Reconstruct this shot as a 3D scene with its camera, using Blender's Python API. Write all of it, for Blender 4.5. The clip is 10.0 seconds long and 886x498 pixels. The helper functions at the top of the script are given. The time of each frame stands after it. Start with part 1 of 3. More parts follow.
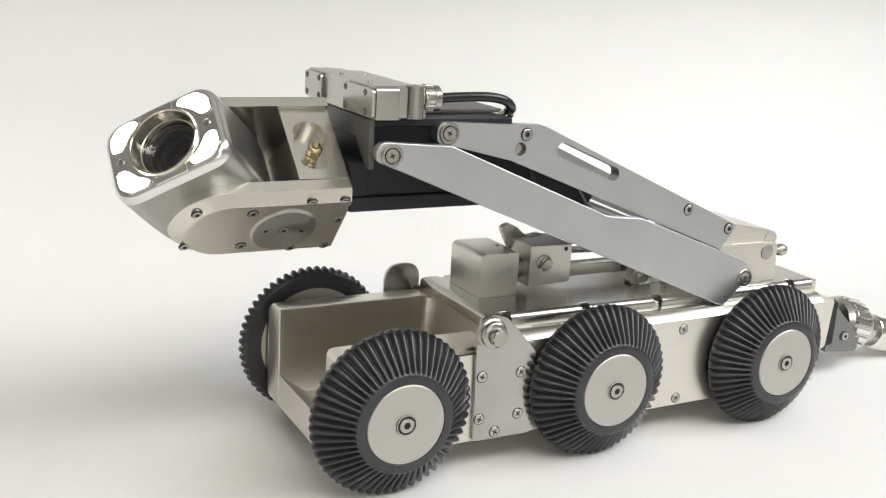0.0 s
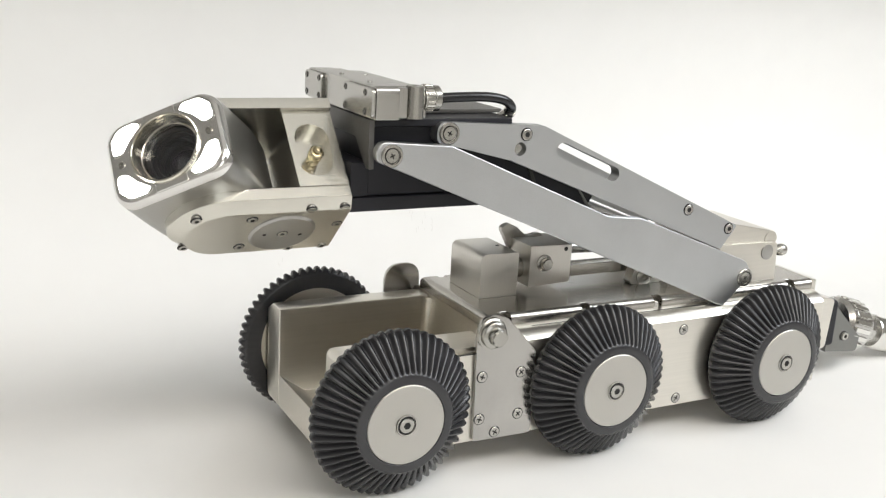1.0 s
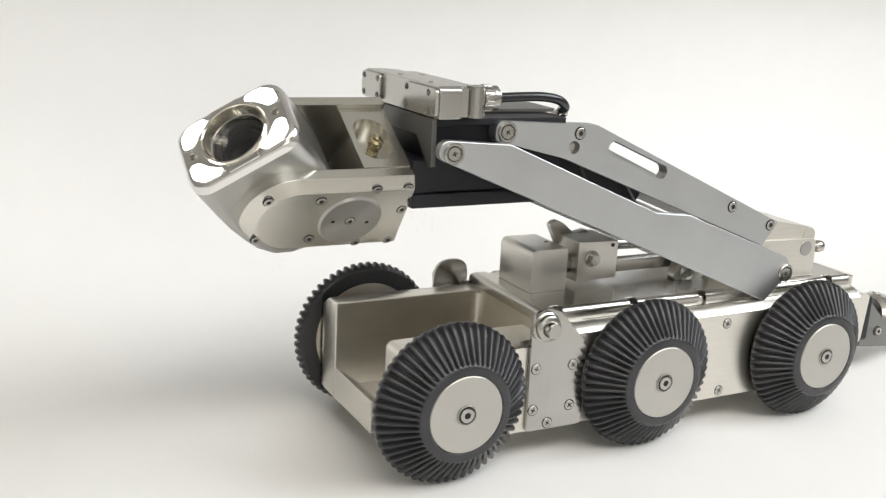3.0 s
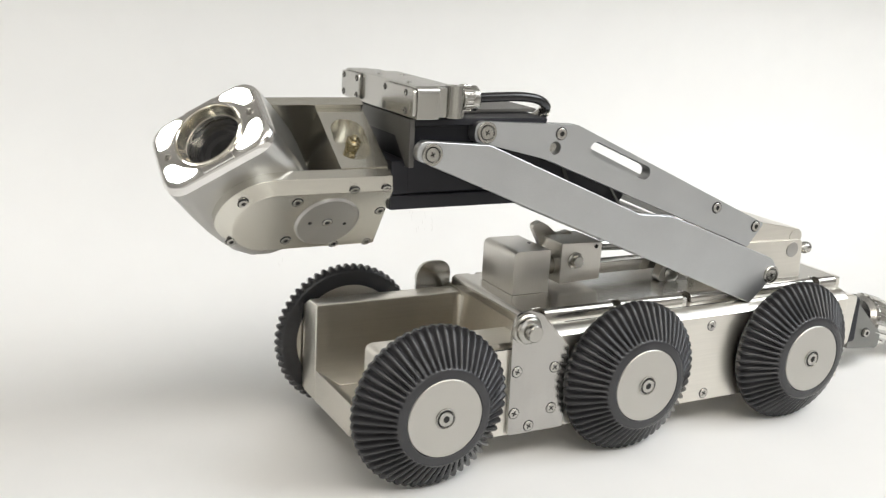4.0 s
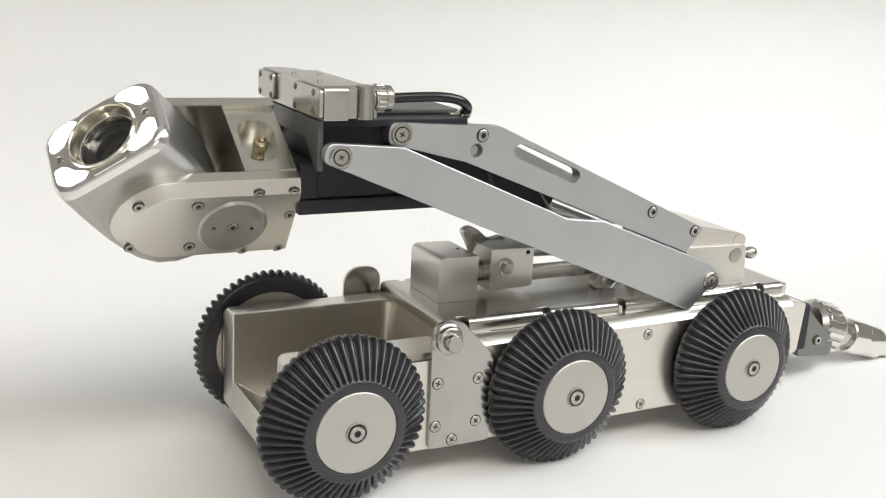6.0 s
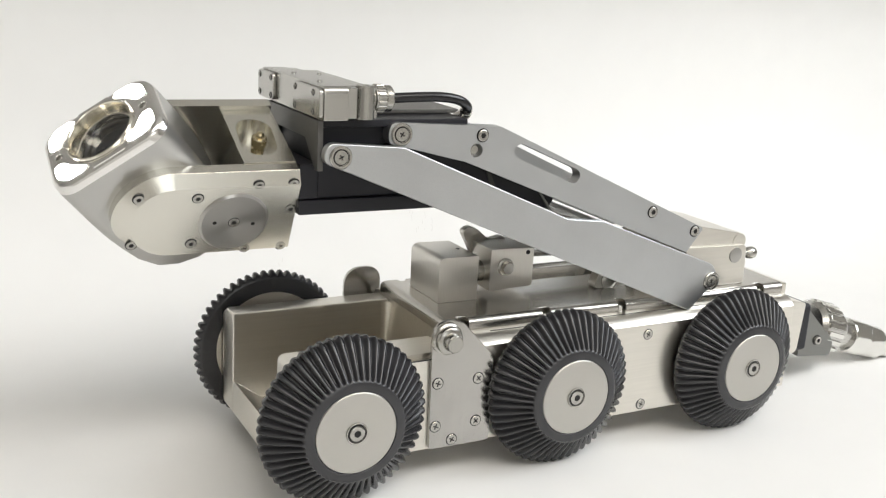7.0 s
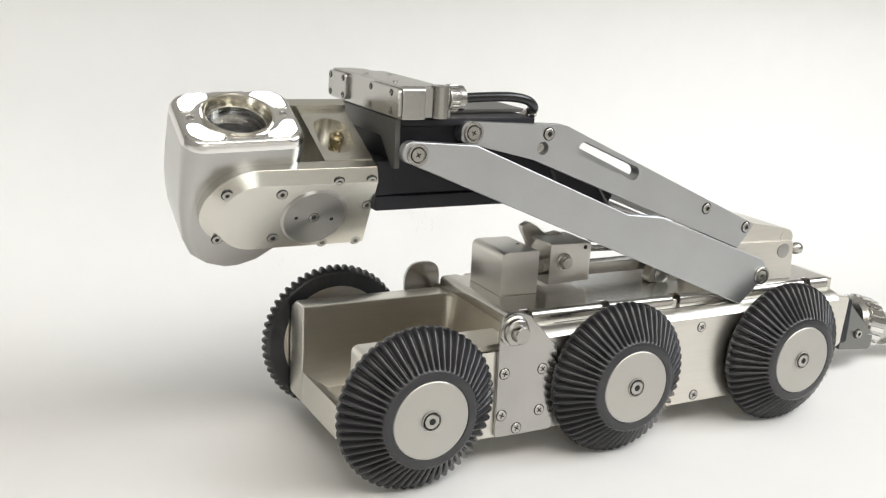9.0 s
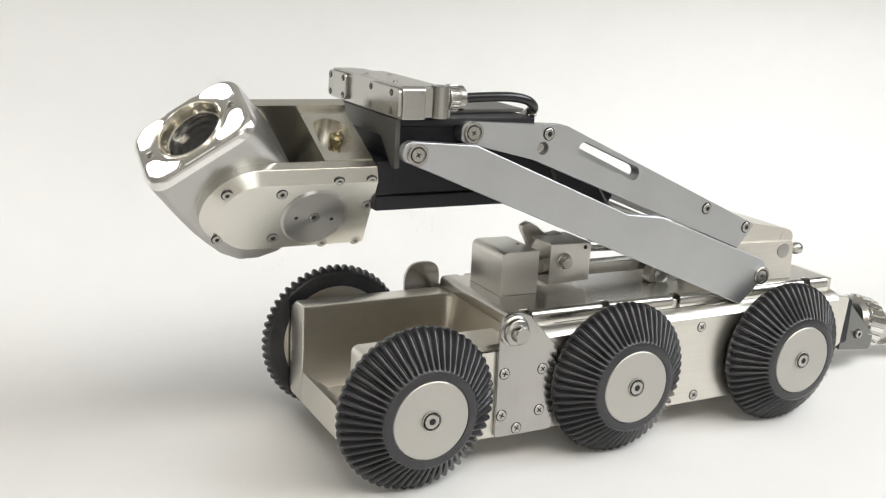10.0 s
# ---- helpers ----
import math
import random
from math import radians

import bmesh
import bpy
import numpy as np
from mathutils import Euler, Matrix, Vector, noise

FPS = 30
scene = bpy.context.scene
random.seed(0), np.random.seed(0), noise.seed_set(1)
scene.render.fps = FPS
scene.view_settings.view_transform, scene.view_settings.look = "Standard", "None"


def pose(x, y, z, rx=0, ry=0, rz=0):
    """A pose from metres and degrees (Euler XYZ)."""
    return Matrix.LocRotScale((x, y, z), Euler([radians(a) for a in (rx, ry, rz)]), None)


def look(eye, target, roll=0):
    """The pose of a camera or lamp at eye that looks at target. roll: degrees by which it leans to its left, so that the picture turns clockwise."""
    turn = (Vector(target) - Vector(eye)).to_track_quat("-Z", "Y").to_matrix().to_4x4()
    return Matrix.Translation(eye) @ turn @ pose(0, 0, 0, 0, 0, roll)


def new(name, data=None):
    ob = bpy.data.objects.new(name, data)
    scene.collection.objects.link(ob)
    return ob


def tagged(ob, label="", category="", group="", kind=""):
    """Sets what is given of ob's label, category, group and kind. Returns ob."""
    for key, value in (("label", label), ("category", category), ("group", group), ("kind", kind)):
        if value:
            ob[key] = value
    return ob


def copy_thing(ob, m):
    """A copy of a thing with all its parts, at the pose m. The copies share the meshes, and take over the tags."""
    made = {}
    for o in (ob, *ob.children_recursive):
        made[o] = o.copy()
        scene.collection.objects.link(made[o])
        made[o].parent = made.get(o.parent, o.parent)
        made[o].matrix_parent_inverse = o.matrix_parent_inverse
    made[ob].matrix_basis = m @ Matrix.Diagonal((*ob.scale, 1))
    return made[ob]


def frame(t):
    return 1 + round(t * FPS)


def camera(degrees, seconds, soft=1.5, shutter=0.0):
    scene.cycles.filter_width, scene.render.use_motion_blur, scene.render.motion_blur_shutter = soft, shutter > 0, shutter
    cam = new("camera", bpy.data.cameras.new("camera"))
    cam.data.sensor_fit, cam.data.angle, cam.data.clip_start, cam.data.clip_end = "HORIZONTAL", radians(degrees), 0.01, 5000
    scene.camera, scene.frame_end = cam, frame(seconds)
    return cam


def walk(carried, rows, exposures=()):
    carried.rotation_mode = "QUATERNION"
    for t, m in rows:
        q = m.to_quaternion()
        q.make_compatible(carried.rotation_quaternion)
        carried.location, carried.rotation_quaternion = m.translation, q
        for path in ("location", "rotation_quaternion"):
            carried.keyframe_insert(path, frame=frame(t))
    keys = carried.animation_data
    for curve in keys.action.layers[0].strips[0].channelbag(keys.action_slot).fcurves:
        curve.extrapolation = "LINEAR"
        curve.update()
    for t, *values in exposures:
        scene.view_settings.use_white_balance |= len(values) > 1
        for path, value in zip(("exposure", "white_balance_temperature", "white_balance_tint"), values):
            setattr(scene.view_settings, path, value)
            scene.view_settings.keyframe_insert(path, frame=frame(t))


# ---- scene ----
cam = camera(46.17, 10.0, soft=1.25, shutter=0.4)
EYE = pose(0.4262, 0.6845, 0.3602, 75.10, -3.32, 152.35)
walk(cam, [(0.0, EYE), (10.0, EYE)], exposures=[(0.0, 0.0), (10.0, 0.0)])

# ---- world and light ----
world = bpy.data.worlds.new("sky")
scene.world = world
world.use_nodes = True
wn = world.node_tree
bg = wn.nodes["Background"]
sky = wn.nodes.new("ShaderNodeTexSky")
sky.sky_type, sky.sun_disc = "NISHITA", False
sky.sun_elevation, sky.sun_rotation = radians(40), radians(250)
wn.links.new(sky.outputs[0], bg.inputs[0])
bg.inputs[1].default_value = 0.12


def area(name, m, sx, sy, watts, colour):
    data = bpy.data.lights.new(name, "AREA")
    data.shape, data.size, data.size_y, data.energy, data.color = "RECTANGLE", sx, sy, watts, colour
    ob = new(name, data)
    ob.matrix_world = m
    return ob


# window daylight, an added unseen overhead fill and a glazed opening behind the camera
area("window_daylight", look((-1.52, 0.95, 1.55), (0.2, 0.3, 0.25)), 1.3, 1.1, 33, (0.93, 0.97, 1.0))
area("overhead_fill", look((0.05, 1.30, 2.37), (0.05, 0.55, 0.0)), 2.4, 1.8, 74, (1.0, 0.952, 0.88))
area("doorway_daylight", look((0.30, 3.14, 0.95), (0.30, 0.0, 0.75)), 1.2, 1.2, 9, (1.0, 0.96, 0.88))


# ---- materials ----
def mat(name, colour, metal=0.0, rough=0.5, grain=0.0, scale=(1, 1, 1), size=300.0, bump=0.0, tint=0.06, spec=0.5, coat=0.0, streak=0.0, turned=""):
    """A surface with fine grain (stretched by scale), broad stains and a fine relief."""
    m = bpy.data.materials.new(name)
    m.use_nodes = True
    nt = m.node_tree
    b = nt.nodes["Principled BSDF"]
    b.inputs["Metallic"].default_value = metal
    b.inputs["Specular IOR Level"].default_value = spec
    b.inputs["Coat Weight"].default_value = coat
    co = nt.nodes.new("ShaderNodeTexCoord")
    mp = nt.nodes.new("ShaderNodeMapping")
    mp.inputs["Scale"].default_value = scale
    nt.links.new(co.outputs["Object"], mp.inputs[0])
    fine = nt.nodes.new("ShaderNodeTexNoise")
    fine.inputs["Scale"].default_value, fine.inputs["Detail"].default_value = size, 0.6 if metal and max(scale) > 4 * min(scale) else 4
    nt.links.new(mp.outputs[0], fine.inputs["Vector"])
    broad = nt.nodes.new("ShaderNodeTexNoise")
    broad.inputs["Scale"].default_value, broad.inputs["Detail"].default_value = 22.0, 5
    nt.links.new(co.outputs["Object"], broad.inputs["Vector"])
    mix = nt.nodes.new("ShaderNodeMix")
    mix.data_type = "RGBA"
    mix.inputs["A"].default_value = (*[c * (1 - tint) for c in colour], 1)
    mix.inputs["B"].default_value = (*[min(1, c * (1 + tint)) for c in colour], 1)
    nt.links.new(broad.outputs[0], mix.inputs["Factor"])
    if streak:
        sm = nt.nodes.new("ShaderNodeMapRange")
        sm.inputs["From Min"].default_value, sm.inputs["From Max"].default_value = 0.3, 0.7
        sm.inputs["To Min"].default_value, sm.inputs["To Max"].default_value = 1 - streak, 1 + streak
        nt.links.new(fine.outputs[0], sm.inputs["Value"])
        mul = nt.nodes.new("ShaderNodeMix")
        mul.data_type, mul.blend_type = "RGBA", "MULTIPLY"
        mul.inputs["Factor"].default_value = 1.0
        nt.links.new(mix.outputs["Result"], mul.inputs["A"])
        nt.links.new(sm.outputs[0], mul.inputs["B"])
        nt.links.new(mul.outputs["Result"], b.inputs["Base Color"])
    else:
        nt.links.new(mix.outputs["Result"], b.inputs["Base Color"])
    if turned:
        tg = nt.nodes.new("ShaderNodeTangent")
        tg.direction_type, tg.axis = "RADIAL", turned
        nt.links.new(tg.outputs[0], b.inputs["Tangent"])
        b.inputs["Anisotropic"].default_value, b.inputs["Anisotropic Rotation"].default_value = 0.8, 0.25
    rr = nt.nodes.new("ShaderNodeMapRange")
    rr.inputs["From Min"].default_value, rr.inputs["From Max"].default_value = 0.25, 0.75
    rr.inputs["To Min"].default_value, rr.inputs["To Max"].default_value = max(0.02, rough - grain), min(1, rough + grain)
    nt.links.new(fine.outputs[0], rr.inputs["Value"])
    nt.links.new(rr.outputs[0], b.inputs["Roughness"])
    if bump:
        bp = nt.nodes.new("ShaderNodeBump")
        bp.inputs["Strength"].default_value, bp.inputs["Distance"].default_value = bump, 0.0004
        nt.links.new(fine.outputs[0], bp.inputs["Height"])
        nt.links.new(bp.outputs[0], b.inputs["Normal"])
    return m


ALU = mat("brushed_aluminium", (0.73, 0.70, 0.64), 1, 0.30, 0.01, (0.05, 1, 1), 600, 0.0, 0.09, streak=0.02)
ALU_DECK = mat("milled_aluminium", (0.50, 0.48, 0.445), 1, 0.26, 0.004, (1, 0.06, 1), 500, 0.0, 0.10, streak=0.01)
ALU_BLOCK = mat("milled_block", (0.60, 0.58, 0.54), 1, 0.29, 0.012, (1, 1, 0.06), 1400, 0.0, 0.08, streak=0.015)
BOX = mat("grey_box_aluminium", (0.53, 0.52, 0.495), 1, 0.26, 0.01, (1, 0.06, 1), 1400, 0.0, 0.12, streak=0.015)
GOLD = mat("champagne_aluminium", (0.74, 0.72, 0.655), 1, 0.25, 0.0, (0.06, 1, 1), 420, 0.0, 0.06, streak=0.012)
ARM = mat("blasted_aluminium", (0.545, 0.555, 0.562), 1, 0.40, 0.08, (1, 1, 1), 1500, 0.09, 0.10, streak=0.05)
PLATE = mat("brushed_plate", (0.46, 0.447, 0.425), 1, 0.20, 0.0, (1, 1, 0.06), 420, 0.0, 0.16, streak=0.012)
HUB = mat("satin_aluminium", (0.54, 0.525, 0.49), 1, 0.45, 0.05, (1, 1, 1), 2200, 0.02, 0.05)
TURNED = mat("turned_aluminium", (0.46, 0.45, 0.43), 1, 0.30, 0.01, (1, 1, 1), 800, 0.0, 0.03, turned="Y")
CHROME = mat("polished_steel", (0.78, 0.77, 0.74), 1, 0.15, 0.02, (1, 1, 1), 500, 0.0)
HEAD = mat("brushed_head", (0.54, 0.535, 0.52), 1, 0.30, 0.012, (0.05, 1, 1), 500, 0.0, 0.04)
FACE = mat("mirror_polished_face", (0.86, 0.85, 0.83), 1, 0.17, 0.03, (1, 1, 1), 700, 0.0, 0.04)
LIP = mat("polished_lens_ring", (0.80, 0.77, 0.69), 1, 0.16, 0.03, (1, 1, 1), 900, 0.0, 0.04)
STEEL = mat("screw_steel", (0.46, 0.45, 0.42), 1, 0.26, 0.0, (1, 1, 1), 900, 0.0)
BLACK = mat("black_anodised", (0.015, 0.015, 0.019), 0.0, 0.42, 0.06, (0.3, 1, 1), 900, 0.03, 0.2, spec=0.3)
GREY = mat("dark_grey_anodised", (0.040, 0.038, 0.034), 0.2, 0.42, 0.06, (1, 1, 1), 900, 0.05, 0.15)
FLANGE = mat("grey_anodised_flange", (0.13, 0.126, 0.118), 0.4, 0.42, 0.06, (1, 1, 1), 900, 0.03, 0.15)
CLEVIS = mat("grey_casting", (0.24, 0.24, 0.23), 0.9, 0.42, 0.08, (1, 1, 1), 900, 0.08)
RUBBER = mat("black_rubber", (0.028, 0.028, 0.031), 0.0, 0.27, 0.0, (1, 1, 1), 120, 0.0, 0.35, spec=0.6)
# Near-black colour that stands in for the shade inside small recesses.
DARK = mat("recess_shade", (0.01, 0.01, 0.01), 0.0, 0.6, 0.0)
CABLE = mat("black_cable", (0.012, 0.012, 0.013), 0.0, 0.22, 0.05, (1, 1, 1), 300, 0.03)
PAPER = mat("white_paper", (0.82, 0.815, 0.80), 0.0, 0.75, 0.08, (1, 1, 1), 260, 0.04, 0.02)
# Floor, ceiling and wall tones of the unseen room, set for what metal reflects.
FLOOR = mat("pale_floor", (0.48, 0.465, 0.44), 0.0, 0.6, 0.1, (1, 1, 1), 40, 0.05, 0.1)
CEILING = mat("ceiling_paint", (0.74, 0.73, 0.71), 0.0, 0.9, 0.03, (1, 1, 1), 60, 0.05, 0.03)
PAINT = mat("wall_paint", (0.32, 0.31, 0.295), 0.0, 0.85, 0.05, (1, 1, 1), 60, 0.05, 0.03)
WHITEWASH = mat("white_wall_paint", (0.80, 0.79, 0.77), 0.0, 0.85, 0.05, (1, 1, 1), 60, 0.05, 0.03)
MARK = mat("pencil_mark", (0.73, 0.72, 0.70), 0.0, 0.85, 0.0)


def emitter(name, colour, strength):
    m = bpy.data.materials.new(name)
    m.use_nodes = True
    b = m.node_tree.nodes["Principled BSDF"]
    b.inputs["Base Color"].default_value = (0.9, 0.9, 0.9, 1)
    b.inputs["Emission Color"].default_value = (*colour, 1)
    b.inputs["Emission Strength"].default_value = strength
    return m


LED = emitter("led_light", (1.0, 0.98, 0.95), 12.0)


def glass(name, colour, rough):
    m = bpy.data.materials.new(name)
    m.use_nodes = True
    b = m.node_tree.nodes["Principled BSDF"]
    b.inputs["Base Color"].default_value = (*colour, 1)
    b.inputs["Transmission Weight"].default_value = 1.0
    b.inputs["Roughness"].default_value = rough
    b.inputs["IOR"].default_value = 1.5
    return m


COATED = mat("coated_lens", (0.030, 0.022, 0.045), 0.0, 0.08, 0.0, spec=0.9, coat=0.6)
GLASS = glass("lens_glass", (0.9, 0.92, 0.95), 0.02)


# ---- mesh helpers ----
def weigh(ob):
    """Flat faces stay flat beside their rounded edges."""
    w = ob.modifiers.new("weighted_normal", "WEIGHTED_NORMAL")
    w.mode, w.weight, w.keep_sharp = "FACE_AREA", 50, True


def finish(name, bm, material, parent=None, label="", angle=35):
    bmesh.ops.recalc_face_normals(bm, faces=bm.faces)
    me = bpy.data.meshes.new(name)
    bm.to_mesh(me)
    bm.free()
    me.materials.append(material)
    if any(f.material_index for f in me.polygons):
        me.materials.append(DARK)
    for f in me.polygons:
        f.use_smooth = True
    me.set_sharp_from_angle(angle=radians(angle))
    ob = new(name, me)
    ob.parent = parent
    weigh(ob)
    if label:
        tagged(ob, label)
    return ob


def part(name, bm, material, parent, label="", m=None, angle=35):
    ob = finish(name, bm, material, parent, label, angle)
    if m is not None:
        ob.matrix_basis = m
    return ob


def again(ob, parent, m):
    """The same piece once more, on the same mesh."""
    o = new(ob.name.split(".")[0], ob.data)
    o.parent, o.matrix_basis = parent, m
    weigh(o)
    if "label" in ob:
        tagged(o, ob["label"])
    return o


def hub(name, parent=None, m=None):
    ob = new(name)
    ob.empty_display_size = 0.02
    ob.parent = parent
    if m is not None:
        ob.matrix_basis = m
    return ob


def bevelled(bm, width, segments=2, angle=30):
    if width:
        edges = [e for e in bm.edges if len(e.link_faces) == 2 and e.calc_face_angle(0) > radians(angle)]
        bmesh.ops.bevel(bm, geom=edges, offset=width, segments=segments, profile=0.5, affect="EDGES", clamp_overlap=True)
    return bm


def box(x0, x1, y0, y1, z0, z1, bevel=0.0008, segments=2):
    bm = bmesh.new()
    bmesh.ops.create_cube(bm, size=1.0)
    for v in bm.verts:
        v.co = Vector((x0 if v.co.x < 0 else x1, y0 if v.co.y < 0 else y1, z0 if v.co.z < 0 else z1))
    return bevelled(bm, bevel, segments)


def arc(cx, cz, r, a0, a1, n=10):
    return [(cx + r * math.cos(radians(a0 + (a1 - a0) * i / n)), cz + r * math.sin(radians(a0 + (a1 - a0) * i / n))) for i in range(n + 1)]


def rounded(points, radius, n=5):
    """A polygon with its corners rounded."""
    out = []
    k = len(points)
    for i in range(k):
        p, a, b = Vector(points[i]), Vector(points[i - 1]), Vector(points[(i + 1) % k])
        r = radius[i] if isinstance(radius, (list, tuple)) else radius
        u, w = (a - p), (b - p)
        ang = u.angle(w)
        t = min(r / math.tan(ang / 2), u.length * 0.49, w.length * 0.49)
        p0, p1 = p + u.normalized() * t, p + w.normalized() * t
        for j in range(n + 1):
            s = j / n
            out.append(tuple((1 - s) ** 2 * p0 + 2 * s * (1 - s) * p + s * s * p1))
    return out


def prism(outline, d0, d1, bevel=0.0006, holes=(), axis="y", segments=2):
    """An outline with holes, drawn out along an axis (y: outline in x, z; x: in y, z; z: in x, y)."""
    place = {"y": lambda a, b, d: (a, d, b), "x": lambda a, b, d: (d, a, b), "z": lambda a, b, d: (a, b, d)}[axis]
    bm = bmesh.new()
    loops = []
    for line in (outline, *holes):
        vs = [bm.verts.new(place(a, b, d0)) for a, b in line]
        loops += [bm.edges.new((vs[i - 1], vs[i])) for i in range(len(vs))]
    if holes:
        bmesh.ops.triangle_fill(bm, use_beauty=True, use_dissolve=False, edges=loops)
    else:
        bm.faces.new([v for v in bm.verts])
    made = bmesh.ops.extrude_face_region(bm, geom=bm.faces[:])
    shift = Vector(place(0, 0, d1)) - Vector(place(0, 0, d0))
    bmesh.ops.translate(bm, vec=shift, verts=[g for g in made["geom"] if isinstance(g, bmesh.types.BMVert)])
    bmesh.ops.recalc_face_normals(bm, faces=bm.faces)
    return bevelled(bm, bevel, segments, 50)


def lathe(profile, n=48, axis="y", closed=False):
    """A profile of (radius, along) turned round an axis."""
    bm = bmesh.new()
    rings = []
    for r, d in profile:
        ring = []
        for i in range(n if r > 1e-6 else 1):
            a = 2 * math.pi * i / n
            c, s = r * math.cos(a), r * math.sin(a)
            ring.append(bm.verts.new({"y": (c, d, s), "x": (d, c, s), "z": (c, s, d)}[axis]))
        rings.append(ring)
    pairs = list(zip(rings, rings[1:])) + ([(rings[-1], rings[0])] if closed else [])
    for p, q in pairs:
        for i in range(n):
            j = (i + 1) % n
            if len(p) == 1 and len(q) == 1:
                continue
            if len(p) == 1:
                bm.faces.new((p[0], q[i], q[j]))
            elif len(q) == 1:
                bm.faces.new((p[i], q[0], p[j]))
            else:
                bm.faces.new((p[i], q[i], q[j], p[j]))
    return bm


def tube(points, r, n=16, steps=6):
    """A round bar along a smooth line."""
    pts = [Vector(p) for p in points]
    line = []
    for i in range(len(pts) - 1):
        p0, p1, p2, p3 = pts[max(i - 1, 0)], pts[i], pts[i + 1], pts[min(i + 2, len(pts) - 1)]
        for j in range(steps):
            t = j / steps
            line.append(0.5 * ((2 * p1) + (p2 - p0) * t + (2 * p0 - 5 * p1 + 4 * p2 - p3) * t * t + (3 * p1 - p0 - 3 * p2 + p3) * t ** 3))
    line.append(pts[-1])
    bm = bmesh.new()
    rings = []
    up = Vector((0, 1, 0.01))
    for i, p in enumerate(line):
        d = (line[min(i + 1, len(line) - 1)] - line[max(i - 1, 0)]).normalized()
        s = d.cross(up).normalized()
        w = s.cross(d).normalized()
        rings.append([bm.verts.new(p + r * (math.cos(2 * math.pi * k / n) * s + math.sin(2 * math.pi * k / n) * w)) for k in range(n)])
    for a, b in zip(rings, rings[1:]):
        for k in range(n):
            bm.faces.new((a[k], b[k], b[(k + 1) % n], a[(k + 1) % n]))
    bm.faces.new(rings[0])
    bm.faces.new(list(reversed(rings[-1])))
    return bm


def merge(*parts):
    bm = bmesh.new()
    for b in parts:
        me = bpy.data.meshes.new("piece")
        b.to_mesh(me)
        b.free()
        bm.from_mesh(me)
        bpy.data.meshes.remove(me)
    return bm


def moved(bm, m):
    bmesh.ops.transform(bm, matrix=m, verts=bm.verts)
    return bm


def two_tone(bm, dark):
    """Marks the faces made from here on as dark."""
    for f in bm.faces:
        f.material_index = 1 if dark else 0
    return bm


def socket_screw(r, h=0.002):
    """A round head with a hexagon socket and a counterbore ring coloured dark, facing +y, its foot at y = 0."""
    hexa = [(0.5 * r * math.cos(radians(60 * i)), 0.5 * r * math.sin(radians(60 * i))) for i in range(6)]
    outer = [(r * 0.88 * math.cos(2 * math.pi * i / 24), r * 0.88 * math.sin(2 * math.pi * i / 24)) for i in range(24)]
    top = prism(outer, h * 0.5, h, 0, [hexa])
    side = lathe([(r, -0.002), (r, h * 0.75), (r * 0.88, h)], 24)
    # Socket floor and bore ring are dark faces in place of recess shade.
    floor = two_tone(lathe([(0, h * 0.5), (r * 0.6, h * 0.5)], 12), True)
    bore = two_tone(lathe([(r, 0.0002), (r * 1.18, 0.0002), (r * 1.22, -0.0004)], 28), True)
    return merge(top, side, floor, bore)


def cross_screw(r, h=0.0006, a=0.58, b=0.12):
    """A flat countersunk head with a cross slot coloured dark, facing +y."""
    a, b = a * r, b * r
    cross = [(a, -b), (a, b), (b, b), (b, a), (-b, a), (-b, b), (-a, b), (-a, -b), (-b, -b), (-b, -a), (b, -a), (b, -b)]
    outer = [(r * 0.94 * math.cos(2 * math.pi * i / 24), r * 0.94 * math.sin(2 * math.pi * i / 24)) for i in range(24)]
    top = prism(outer, -0.0008, h, 0, [cross])
    side = lathe([(r, -0.002), (r, h * 0.6), (r * 0.94, h)], 24)
    # Slot floor and rim ring carry their shade as dark colour.
    floor = two_tone(lathe([(0, h * 0.3), (r * 0.66, h * 0.3)], 12), True)
    bore = two_tone(lathe([(r, 0.00015), (r * 1.12, 0.00015), (r * 1.16, -0.0004)], 28), True)
    return merge(top, side, floor, bore)


# ---- the setting: a white paper sweep in a plain, unseen room added round it ----
def sheet(a):
    """A point (y, z) of the bend between the lying and the standing part of the paper."""
    return -0.22 - 0.22 * math.sin(radians(a)), 0.22 - 0.22 * math.cos(radians(a))


def sweep():
    # Top leans forward: the darker upper edge is put into the sheet's shape.
    prof = [(0.38, 0.0), (0.28, 0.0), (-0.22, 0.0)] + [sheet(a) for a in range(5, 91, 5)] + [(-0.4395, 0.25), (-0.4375, 0.275), (-0.433, 0.30), (-0.426, 0.325), (-0.415, 0.35), (-0.395, 0.385), (-0.36, 0.43)]
    bm = bmesh.new()
    back = [(y - 0.001 * (y < -0.1), z - 0.001) for y, z in prof]
    rows = [[bm.verts.new((x, y, z)) for x in (-1.4, 1.4)] for y, z in prof + back[::-1]]
    for a, b in zip(rows, rows[1:] + rows[:1]):
        bm.faces.new((a[0], a[1], b[1], b[0]))
    return finish("backdrop", bm, PAPER)


tagged(sweep(), "white seamless paper sheet curving up behind the crawler", "backdrop", kind="structure")
# Unseen room shell, added to close the set and feed bounce and reflections.
tagged(finish("ground", box(-1.7, 1.9, -0.7, 3.3, -0.1, -0.004, 0), FLOOR), "unseen pale floor added under the paper", "floor", kind="structure")
tagged(finish("ceiling", box(-1.7, 1.9, -0.7, 3.3, 2.4, 2.5, 0), CEILING), "unseen white ceiling added to bounce light", "ceiling", kind="structure")
tagged(finish("wall_north", box(-1.7, 1.9, -0.7, -0.6, -0.004, 2.4, 0), PAINT), "unseen plain wall added to close the room", "wall", kind="structure")
